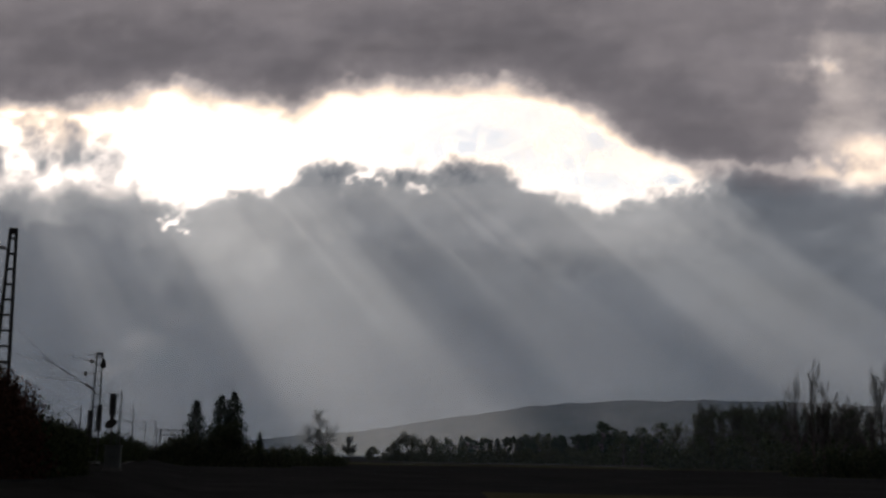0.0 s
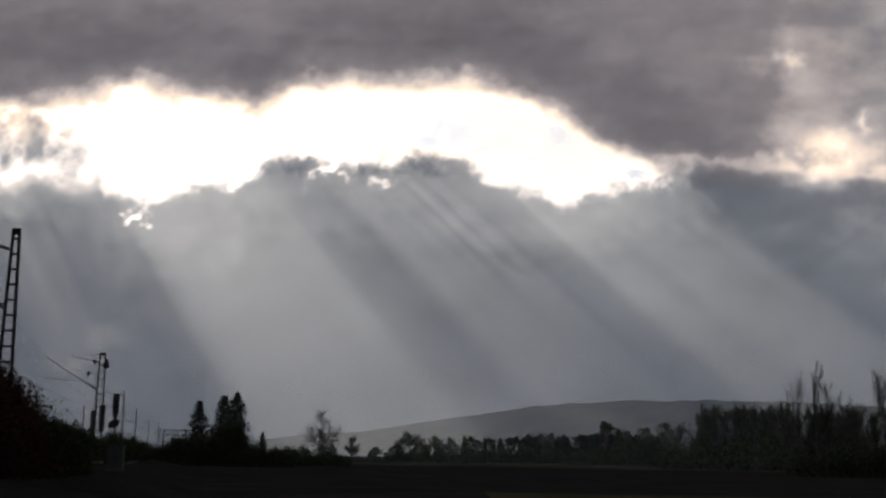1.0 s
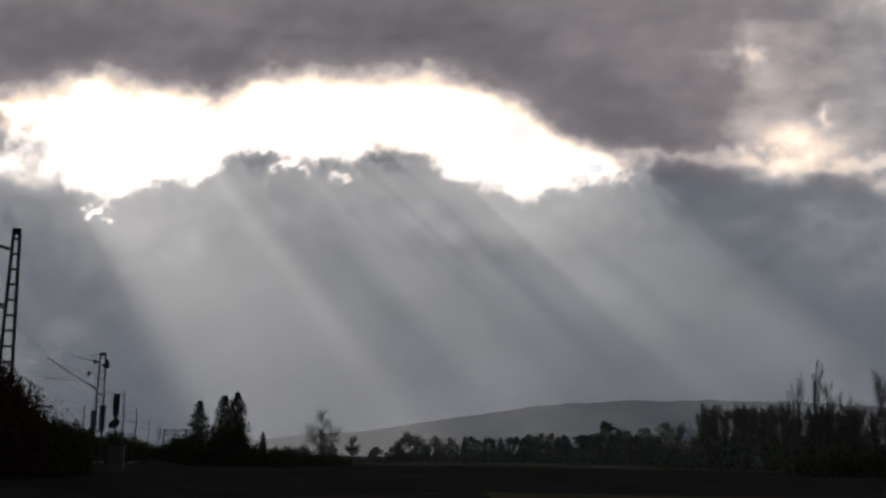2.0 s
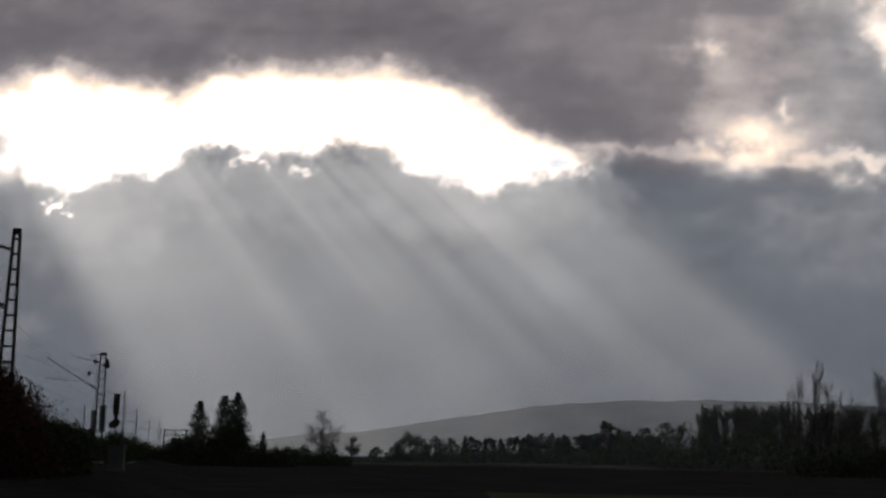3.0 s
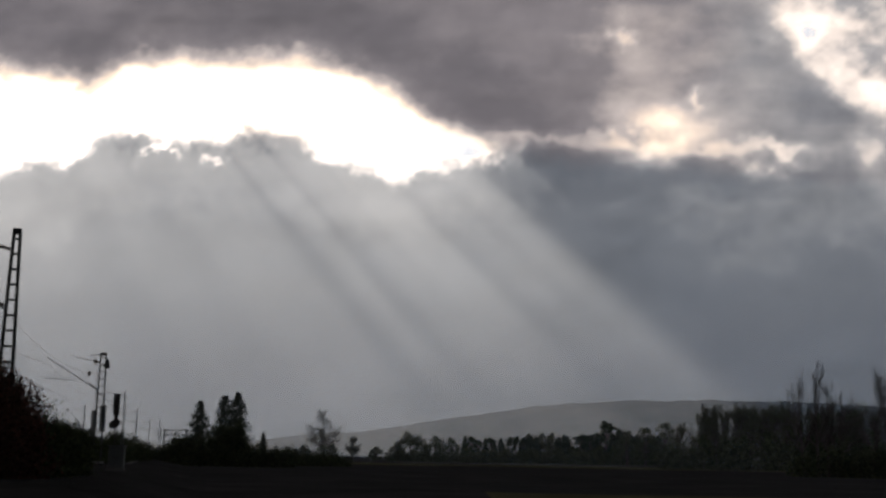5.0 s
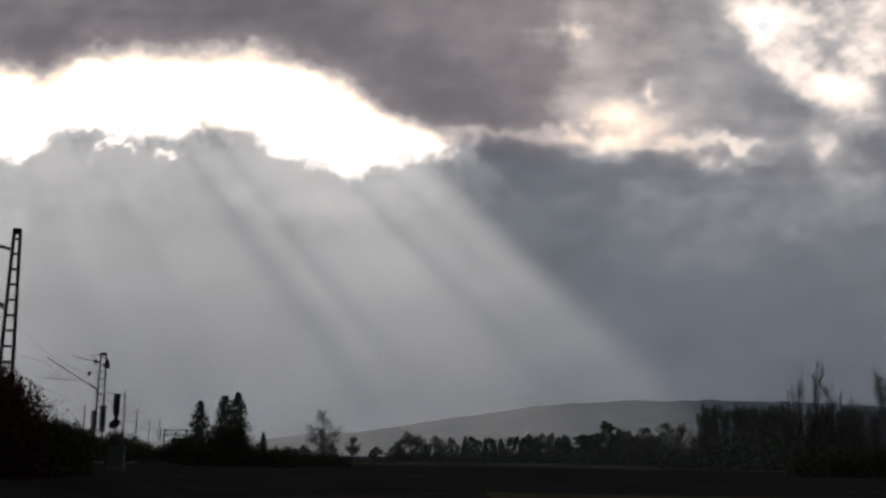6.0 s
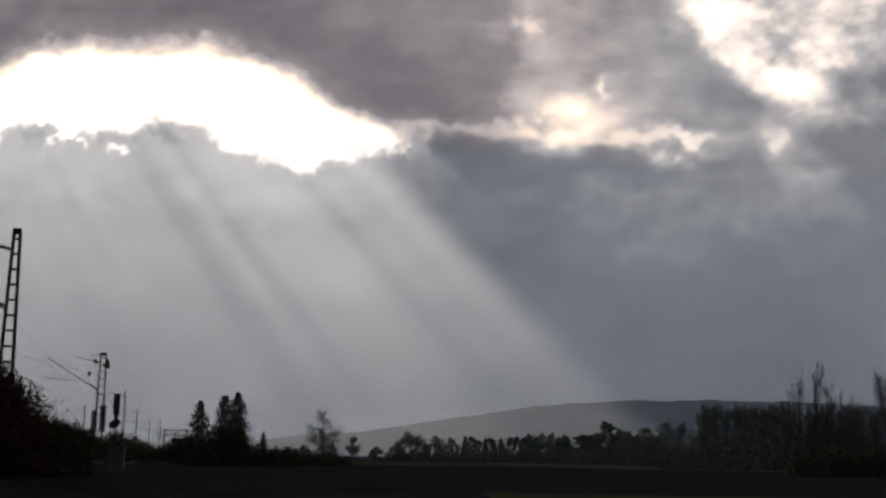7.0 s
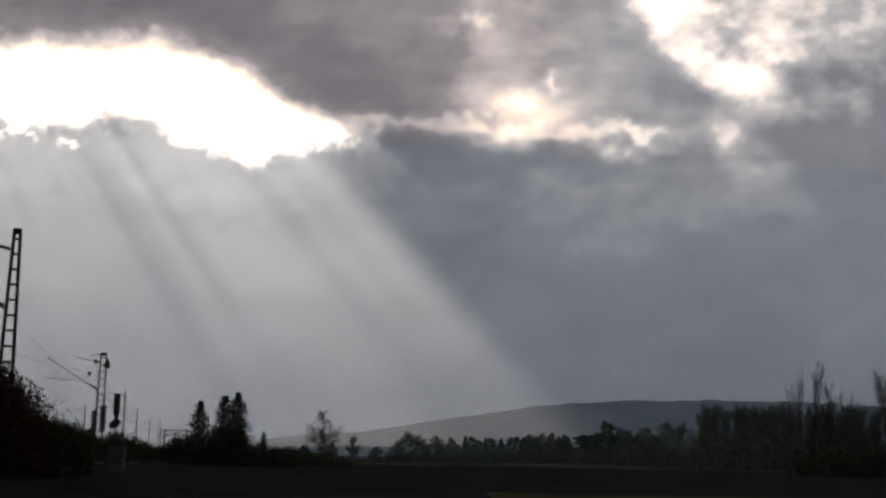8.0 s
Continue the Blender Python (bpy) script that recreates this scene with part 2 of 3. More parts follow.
def bank_density(x, y):
    warp_x, warp_y = x + 26 * fbm(x / 70, y / 70, 21, 5, 0.55), y + 20 * fbm(x / 70, y / 70, 26, 5, 0.55)
    # the dark upper bank, smooth, with long faint streaks and a darker belly
    above = hem(x) - y + 9 * fbm(x / 100, y / 60, 61, 3) + 7 * fbm(x / 34, y / 26, 64, 4, 0.6)
    upper = step(-50, 46, above) * (1.16 + 0.2 * step(20, 70, above) * step(190, 90, above) + 0.09 * fbm(x / 330, y / 60, 81, 4) + 0.07 * fbm(x / 90, y / 50, 85, 4))
    # the lower bank with its ragged crest
    below = y - crest(x) + 15 * fbm(x / 46, y / 40, 111, 6, 0.62)
    lower = step(-16, 44, below) * (0.98 + 0.3 * step(40, 330, below)) * (1 + 0.24 * step(850, 1250, x)) * (1 + 0.08 * fbm(x / 230, y / 90, 121, 4))
    lower = lower * (1 - (0.62 - 0.4 * fbm(x / 50, y / 60, 131, 4)) * step(-20, -70, x) * step(345, 255, y))
    d = np.maximum(np.maximum(upper, lower), 0.24 + 0.05 * fbm(x / 60, y / 40, 71, 5, 0.6) + 0.14 * lump(x, y, 885, 258, 70, 30) + (0.2 + 0.22 * fbm(x / 45, y / 30, 75, 5, 0.6)) * step(-20, -110, x))
    # thin upright wisps over the crest
    wisp = np.clip(fbm(warp_x / 19 - y / 90, warp_y / 90, 181, 4, 0.55) - 0.05, 0, 0.6)
    d = d + 0.36 * wisp * step(250, 300, x) * step(820, 640, x) * step(176, 250, y) * step(300, 270, y)
    # looser cloud with bright holes further along
    far_x, far_y = x + 44 * fbm(x / 110, y / 90, 31, 5, 0.48), y + 34 * fbm(x / 110, y / 90, 37, 5, 0.48)
    d = d * (1 - 0.17 * step(1080, 1400, far_x))
    d = d - 0.5 * lump(warp_x, warp_y, 1055, 262, 120, 18) - 0.56 * lump(warp_x, warp_y, 1240, 262, 84, 34) - 0.36 * lump(far_x, far_y, 1265, 220, 95, 64)
    d = d - 0.5 * lump(warp_x, far_y, 1440, 286, 130, 15) - 0.22 * lump(far_x, far_y, 1205, 110, 62, 120)
    d = d - 0.3 * lump(warp_x, warp_y, 1177, 66, 16, 18) - 0.3 * lump(warp_x, warp_y, 1318, 172, 18, 16) - 0.42 * lump(far_x, warp_y, 1645, 290, 46, 44) - 0.2 * lump(far_x, warp_y, 1692, 345, 24, 16)
    edge = np.interp(y, [-400, 0, 50, 140, 200, 260, 330], [1300, 1400, 1452, 1512, 1590, 1680, 1760])
    beyond = step(-34, 40, far_x - edge)
    pale = 0.75 + 0.22 * fbm(x / 80, y / 58, 51, 5, 0.55) - 0.3 * np.exp(-((warp_x - edge - 44) / 70) ** 2) * step(280, 130, y)
    pale = pale + 0.4 * step(1690, 1800, far_x) * step(90, 230, far_y) + 0.5 * step(230, 330, far_y) + 0.3 * step(-20, -120, y)
    d = d * (1 - beyond) + np.clip(pale, 0.2, 1.2) * beyond
    # small sunlit rents in the lower bank
    for cx, cy, rx, ry, cut in ((338, 278, 15, 18, 0.6), (362, 266, 13, 8, 0.6), (388, 284, 12, 7, 0.4), (458, 300, 20, 8, 0.5), (22, 356, 15, 8, 0.85), (44, 372, 7, 6, 0.5),
                                (-250, 628, 60, 14, 0.3), (-95, 612, 40, 12, 0.25), (-45, 566, 46, 26, 0.25), (-210, 335, 50, 22, 0.3)):
        d = d - cut * lump(x + 14 * fbm(x / 26, y / 26, 171, 4, 0.6), y + 10 * fbm(x / 26, y / 26, 175, 4, 0.6), cx, cy, rx, ry)
    cool = step(-34, 34, y - split(x) + 10 * fbm(x / 60, y / 60, 91, 4))
    return np.clip(d, 0, 2), np.maximum(cool, 0.7 * step(1220, 1500, far_x))


def fine_between(low, high, a, b, fine, coarse):
    return np.concatenate([np.arange(low, a, coarse), np.arange(a, b, fine), np.arange(b, high, coarse)])


across, upward = fine_between(-2600, 2601, -1130, 1160, 4.0, 16.0), fine_between(-420, 1500, -20, 500, 4.0, 12.0)
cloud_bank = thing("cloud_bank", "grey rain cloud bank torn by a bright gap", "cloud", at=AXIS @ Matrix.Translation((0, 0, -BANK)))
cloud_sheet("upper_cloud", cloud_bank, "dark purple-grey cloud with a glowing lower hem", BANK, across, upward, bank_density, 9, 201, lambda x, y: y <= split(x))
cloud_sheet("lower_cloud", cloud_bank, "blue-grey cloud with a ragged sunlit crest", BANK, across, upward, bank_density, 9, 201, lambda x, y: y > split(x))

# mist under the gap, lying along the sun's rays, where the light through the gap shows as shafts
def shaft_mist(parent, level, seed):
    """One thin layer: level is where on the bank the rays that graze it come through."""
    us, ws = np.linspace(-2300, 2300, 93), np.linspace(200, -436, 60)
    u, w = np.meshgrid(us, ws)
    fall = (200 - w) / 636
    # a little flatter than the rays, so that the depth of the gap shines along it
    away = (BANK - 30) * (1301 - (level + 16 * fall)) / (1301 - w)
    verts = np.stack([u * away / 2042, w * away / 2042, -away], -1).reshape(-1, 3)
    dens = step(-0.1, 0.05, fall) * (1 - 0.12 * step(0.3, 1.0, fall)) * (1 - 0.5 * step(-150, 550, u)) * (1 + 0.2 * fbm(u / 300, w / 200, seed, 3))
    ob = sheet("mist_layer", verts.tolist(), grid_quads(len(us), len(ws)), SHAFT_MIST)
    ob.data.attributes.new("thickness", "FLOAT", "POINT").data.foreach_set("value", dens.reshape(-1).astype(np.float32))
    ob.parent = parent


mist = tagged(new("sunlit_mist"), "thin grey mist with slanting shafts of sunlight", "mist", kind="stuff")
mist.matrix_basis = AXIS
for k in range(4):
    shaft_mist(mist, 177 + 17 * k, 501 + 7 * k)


# unseen cloud shell overhead, down to the horizon behind, added to dim the ground
def overcast_shade():
    rings, spokes = 26, 72
    verts = []
    for i in range(rings):
        r = i / (rings - 1)
        for k in range(spokes):
            a = 2 * math.pi * k / spokes
            x, y = 4700 * r * math.sin(a), 4700 * r * math.cos(a)
            y = y if y < 0 else y * 0.8
            z = 2050 * (1 - r ** 3) + 40 * float(noise.noise((x / 900, y / 900, 3.3)))
            if y > 0:
                z = max(z, 800 + 0.44 * y)
            verts.append((x, y, z))
    quads = [(i * spokes + k, i * spokes + (k + 1) % spokes, (i + 1) * spokes + (k + 1) % spokes, (i + 1) * spokes + k) for i in range(rings - 1) for k in range(spokes)]
    ob = sheet("overcast_shade", verts, quads, OVERCAST_SHADE)
    ob.data.attributes.new("thickness", "FLOAT", "POINT").data.foreach_set("value", np.full(len(verts), 1.3, np.float32))
    ob.data.attributes.new("cool", "FLOAT", "POINT").data.foreach_set("value", np.ones(len(verts), np.float32))
    tagged(ob, "unseen dark cloud shell overhead, added to dim the ground", "cloud", kind="structure")


overcast_shade()


def standing_haze_glare(y, half, top, material):
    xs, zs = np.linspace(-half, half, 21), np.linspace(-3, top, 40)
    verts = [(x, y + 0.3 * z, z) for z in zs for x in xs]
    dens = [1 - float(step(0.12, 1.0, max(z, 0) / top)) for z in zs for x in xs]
    ob = sheet("ground_haze_glare", verts, grid_quads(len(xs), len(zs)), material, smooth=False)
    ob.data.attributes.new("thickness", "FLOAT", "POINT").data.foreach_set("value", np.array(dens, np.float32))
    return tagged(ob, "pale sheet of haze, the nearest for lens glare, over the fields", "haze", kind="stuff")


standing_haze_glare(850, 900, 170, FAR_HAZE)
standing_haze_glare(1000, 1000, 200, FAR_HAZE)
standing_haze_glare(200, 240, 30, NEAR_HAZE)
# added close by, to lighten the dark foreground as lens glare would
standing_haze_glare(33, 50, 8, GLARE_VEIL)


# ---- ground ----
# the railway runs straight away from (RAIL_X, 40)
RAIL_X, RAIL_RUN = -18.6, -0.227


def rail_x(y):
    return RAIL_X + RAIL_RUN * (y - 40)


def ground_height(x, y):
    bank = 0.75 * (1 - step(7.0, 11.0, np.abs(x - rail_x(y))))
    return bank * step(-200, -100, y) * (1 - step(900, 1200, y)) + 0.12 * fbm(x / 25, y / 25, 401, 3) * step(20, 60, y)


def make_ground():
    xs = np.unique(np.concatenate([np.linspace(-4900, -400, 24), np.linspace(-400, -100, 31), np.linspace(-100, 90, 96), np.linspace(90, 400, 31), np.linspace(400, 4900, 24)]))
    ys = np.unique(np.concatenate([np.linspace(-900, -40, 12), np.linspace(-40, 260, 101), np.linspace(260, 900, 40), np.linspace(900, 4950, 26)]))
    x, y = np.meshgrid(xs, ys)
    ob = sheet("ground", np.stack([x, y, ground_height(x, y)], -1).reshape(-1, 3), grid_quads(len(xs), len(ys)), SOIL)
    tagged(ob, "dark ploughed field reaching to the horizon", "ground", kind="structure")


def strip(name, label, x0, x1, y0, y1, lift, material, wobble=1.5, seed=0):
    xs = np.linspace(x0, x1, 60)
    ys = np.linspace(0, 1, 5)
    x, r = np.meshgrid(xs, ys)
    y = y0 + (y1 - y0) * r + wobble * fbm(x / 20, r * 3, 411 + seed, 3)
    z = ground_height(x, y) + lift
    ob = sheet(name, np.stack([x, y, z], -1).reshape(-1, 3), grid_quads(60, 5), material)
    return tagged(ob, label, "ground", kind="structure")


make_ground()
strip("grass_verge", "strip of pale dry grass along the far field edge", -30, 75, 190, 245, 0.15, GRASS, seed=1)
strip("grass_margin", "rough grass margin at the near edge of the field", 2, 18, 40, 52, 0.12, GRASS, seed=2)


def make_hill():
    xs, ys = np.linspace(-1500, 3200, 190), np.linspace(2900, 4300, 30)
    x, y = np.meshgrid(xs, ys)
    ridge = np.interp(x, [-1500, -700, -490, -205, 34, 354, 675, 1157, 1800, 3200], [0, 25, 50, 78, 117, 168, 187, 186, 160, 120])
    along = np.sin(np.clip((y - 2900) / 800, 0, 1) * math.pi / 2)
    z = ridge * along * (y / 3400) ** 0.3 + 6 * fbm(x / 60, y / 60, 421, 4) * along - 3
    ob = sheet("hill", np.stack([x, y, z], -1).reshape(-1, 3), grid_quads(190, 30), FOREST)
    tagged(ob, "long low wooded hill fading into the haze", "hill", kind="structure")


make_hill()


# ---- plants ----
def leaf_cloud(spots, size, rng):
    """Many small leaf blades, one island each, round the given spots (x, y, z, radius, count)."""
    spots = np.array(spots, float)
    s = np.repeat(spots, spots[:, 4].astype(int), axis=0)
    n = len(s)

    def ways():
        d = rng.normal(size=(n, 3))
        return d / np.linalg.norm(d, axis=1, keepdims=True)

    c = s[:, :3] + ways() * (s[:, 3] * rng.uniform(0.25, 1.0, n) ** 0.6)[:, None] * [1, 1, 0.8]
    a = ways() * (size * rng.uniform(0.6, 1.3, n))[:, None]
    b = ways() * (size * rng.uniform(0.24, 0.54, n))[:, None]
    verts = np.stack([c - a, c - b, c + a, c + b], 1).reshape(-1, 3)
    return verts.tolist(), np.arange(4 * n).reshape(n, 4).tolist()


def mesh_part(name, verts, quads, material, parent, label=""):
    ob = sheet(name, verts, quads, material, smooth=False)
    ob.parent = parent
    if label:
        tagged(ob, label)
    return ob


def tube(mesh, a, b, r1, r2, sides=4):
    """Adds an open tapered tube to a pair of vertex and face lists."""
    verts, quads = mesh
    a, b = np.array(a, float), np.array(b, float)
    w = b - a
    n = np.linalg.norm(w)
    if n < 1e-6:
        return
    w = w / n
    e = np.cross(w, (0.0, 0.0, 1.0) if abs(w[2]) < 0.9 else (1.0, 0.0, 0.0))
    e = e / np.linalg.norm(e)
    f = np.cross(w, e)
    k = len(verts)
    for c, r in ((a, r1), (b, r2)):
        for i in range(sides):
            t = i * 2 * math.pi / sides
            verts.append(tuple(c + r * (math.cos(t) * e + math.sin(t) * f)))
    for i in range(sides):
        j = (i + 1) % sides
        quads.append((k + i, k + j, k + sides + j, k + sides + i))


def branchy(bm, rng, start, way, length, radius, depth, spread, tips, gather):
    """Grows a limb in three bends and its side branches."""
    p, w = Vector(start), Vector(way).normalized()
    pieces = 3
    for i in range(pieces):
        q = p + w * length / pieces
        r1, r2 = radius * (1 - 0.22 * i), radius * (1 - 0.22 * (i + 1))
        tube(bm, p, q, max(r1, tips), max(r2, tips * 0.8), 5 if depth > 1 else 3)
        if depth > 0:
            for _ in range(2 if depth > 1 else 3):
                side = Vector(rng.normal(size=3)).cross(w).normalized()
                out = (w + side * spread * rng.uniform(0.6, 1.3) + Vector((0, 0, 0.25))).normalized()
                branchy(bm, rng, p.lerp(q, rng.uniform(0.3, 1.0)), out, length * rng.uniform(0.42, 0.62), r2 * 0.55, depth - 1, spread, tips, gather)
        w = (w + Vector(rng.normal(size=3)) * 0.12).normalized()
        p = q
    gather.append((p.x, p.y, p.z))


def bare_tree(name, label, height, seed, spread=0.7, depth=3, at=None, leaves=0, twig=0.014, limbs=4, reach=1.0):
    rng = np.random.default_rng(seed)
    tree = thing(name, label, "tree", at=at)
    bm, ends = ([], []), []
    lean = Vector((rng.normal() * 0.04, rng.normal() * 0.04, 1)).normalized()
    tube(bm, (0, 0, -0.2), lean * height * 0.45, height * 0.018, height * 0.012, 8)
    mesh_part("trunk", *bm, BARK, tree)
    bm = ([], [])
    branchy(bm, rng, lean * height * 0.42, lean, height * 0.5, height * 0.012, depth, spread, twig, ends)
    for k in range(limbs):
        side = Vector((math.cos(k * 1.7 + seed), math.sin(k * 1.7 + seed), rng.uniform(0.8, 1.5) / reach)).normalized()
        branchy(bm, rng, lean * height * rng.uniform(0.22, 0.42), side, height * rng.uniform(0.24, 0.36) * reach, height * 0.008, depth - 1, spread, twig, ends)
    mesh_part("crown", *bm, BARK, tree, "leafless twigs")
    if leaves:
        v, q = leaf_cloud([(x, y, z, 0.35, leaves) for x, y, z in ends], 0.12, rng)
        mesh_part("foliage", v, q, LEAF, tree, "last withered leaves")
    return tree


def conifer(name, label, height, width, seed, at=None):
    rng = np.random.default_rng(seed)
    tree = thing(name, label, "tree", at=at)
    bm = ([], [])
    tube(bm, (0, 0, -0.2), (0, 0, height * 0.97), height * 0.022, 0.02, 8)
    mesh_part("trunk", *bm, BARK, tree)
    spots = []
    z = height * 0.04
    while z < height * 0.98:
        r = width * (1 - z / height) ** 0.72 * rng.uniform(0.75, 1.15) + 0.1
        n = max(4, int(7 * r / width) + 3)
        turn = rng.uniform(0, 6.28)
        for k in range(n):
            a = turn + k * 6.283 / n + rng.normal() * 0.15
            reach = r * rng.uniform(0.7, 1.12)
            for s in (0.3, 0.62, 0.95):
                spots.append((math.cos(a) * reach * s, math.sin(a) * reach * s, z - 0.22 * reach * s + 0.1 * reach * s * s, 0.2 * width * (1.15 - 0.5 * s) * (0.5 + 0.5 * r / width), 14))
        z += height * 0.042
    spots.append((0, 0, height * 0.99, 0.1, 8))
    v, q = leaf_cloud(spots, 0.02 * height, rng)
    mesh_part("crown", v, q, NEEDLE, tree, "dense dark needles")
    return tree


def leafy_tree(name, label, height, width, seed, material=None, at=None, ragged=0.35, stem=0.25, count=60, blade=0.2, fill=26, category="tree"):
    """An uneven crown of leaf clumps on limbs."""
    rng = np.random.default_rng(seed)
    tree = thing(name, label, category, at=at)
    bm, spots = ([], []), []
    tube(bm, (0, 0, -0.2), (0, 0, height * 0.6), height * 0.025, height * 0.012, 7)
    for _ in range(count):
        h = rng.uniform(stem, 1.0)
        r = width * math.sqrt(max(0.05, 1 - (2 * (h - stem) / (1 - stem) - 0.85) ** 2 * 0.75)) * rng.uniform(0.1, 1.0) ** 0.5
        a = rng.uniform(0, 6.283)
        c = (math.cos(a) * r, math.sin(a) * r, h * height * rng.uniform(1 - ragged * 0.3, 1.0))
        spots.append((*c, width * rng.uniform(0.16, 0.16 + ragged * 0.5), fill))
        if rng.random() < 0.5:
            tube(bm, (0, 0, min(c[2] * 0.7, height * 0.55)), c, 0.05, 0.015, 4)
    mesh_part("trunk", *bm, BARK, tree)
    v, q = leaf_cloud(spots, blade, rng)
    mesh_part("crown", v, q, material or LEAF, tree)
    return tree


def on_ground(x, y, turn=0.0):
    return pose(x, y, float(ground_height(np.array(x), np.array(y))), 0, 0, turn)


def repeat(source, x, y, turn, size, wide=1.0, label=""):
    ob = copy_thing(source, on_ground(x, y, turn))
    ob.scale = (size * wide, size * wide, size)
    if label:
        tagged(ob, label)
    return ob


def thicket(name, label, path, width, height, seed, per_metre, blade, material, category="hedge", fill=22):
    """A hedge or scrub along a line on the ground: stems and clumps of leaves with a broken top."""
    rng = np.random.default_rng(seed)
    spots, bm = [], ([], [])
    for (x0, y0, h0), (x1, y1, h1) in zip(path, path[1:]):
        n = max(2, int(math.hypot(x1 - x0, y1 - y0) * per_metre))
        for i in range(n):
            r = rng.uniform()
            x, y = x0 + (x1 - x0) * r + rng.normal() * width * 0.4, y0 + (y1 - y0) * r + rng.normal() * width * 0.4
            g = float(ground_height(np.array(x), np.array(y)))
            top = (h0 + (h1 - h0) * r) * height * (0.72 + 0.28 * math.sin(x * 1.3 + seed) * math.sin(y * 0.7 + x * 0.31)) * rng.uniform(0.82, 1.1)
            k = max(2, int(top / 0.7))
            for j in range(k):
                spots.append((x + rng.normal() * 0.3, y + rng.normal() * 0.3, g + top * (j + 0.4) / k, top / k * 0.85 + 0.15, fill))
            if rng.random() < 0.3:
                tube(bm, (x, y, g - 0.1), (x + rng.normal() * 0.3, y, g + top * 1.03), 0.03, 0.008, 3)
    hedge = tagged(new(name), label, category, kind="stuff")
    if bm[0]:
        mesh_part("stems", *bm, BARK, hedge)
    v, q = leaf_cloud(spots, blade, rng)
    mesh_part("leaves", v, q, material, hedge)
    return hedge


# ---- railway ----
def make_track():
    track = thing("railway_track", "single railway track on a low stone ballast bed", "railway track")
    ys = np.linspace(-60, 900, 97)
    verts = []
    for y in ys:
        x, g = rail_x(y), 0.75
        verts += [(x - 2.6, y, g - 0.05), (x - 1.6, y, g + 0.4), (x + 1.6, y, g + 0.4), (x + 2.6, y, g - 0.05)]
    mesh_part("ballast", verts, grid_quads(4, len(ys)), BALLAST, track)
    for side in (-0.75, 0.75):
        bm = bmesh.new()
        a, b = Vector((rail_x(-60) + side, -60, 1.3)), Vector((rail_x(900) + side, 900, 1.3))
        way = (b - a).to_track_quat("Y", "Z").to_matrix().to_4x4()
        box(bm, (0.07, (b - a).length, 0.05), Matrix.Translation((a + b) / 2) @ way)
        box(bm, (0.14, (b - a).length, 0.03), Matrix.Translation((a + b) / 2 - Vector((0, 0, 0.13))) @ way)
        box(bm, (0.025, (b - a).length, 0.1), Matrix.Translation((a + b) / 2 - Vector((0, 0, 0.07))) @ way)
        part("rail", bm, RUST, track)
    bm = bmesh.new()
    for i in range(300):
        y = 20 + i * 0.65
        box(bm, (2.5, 0.24, 0.12), pose(rail_x(y), y, 1.13))
    tagged(part("sleepers", bm, CONCRETE, track), kind="stuff")


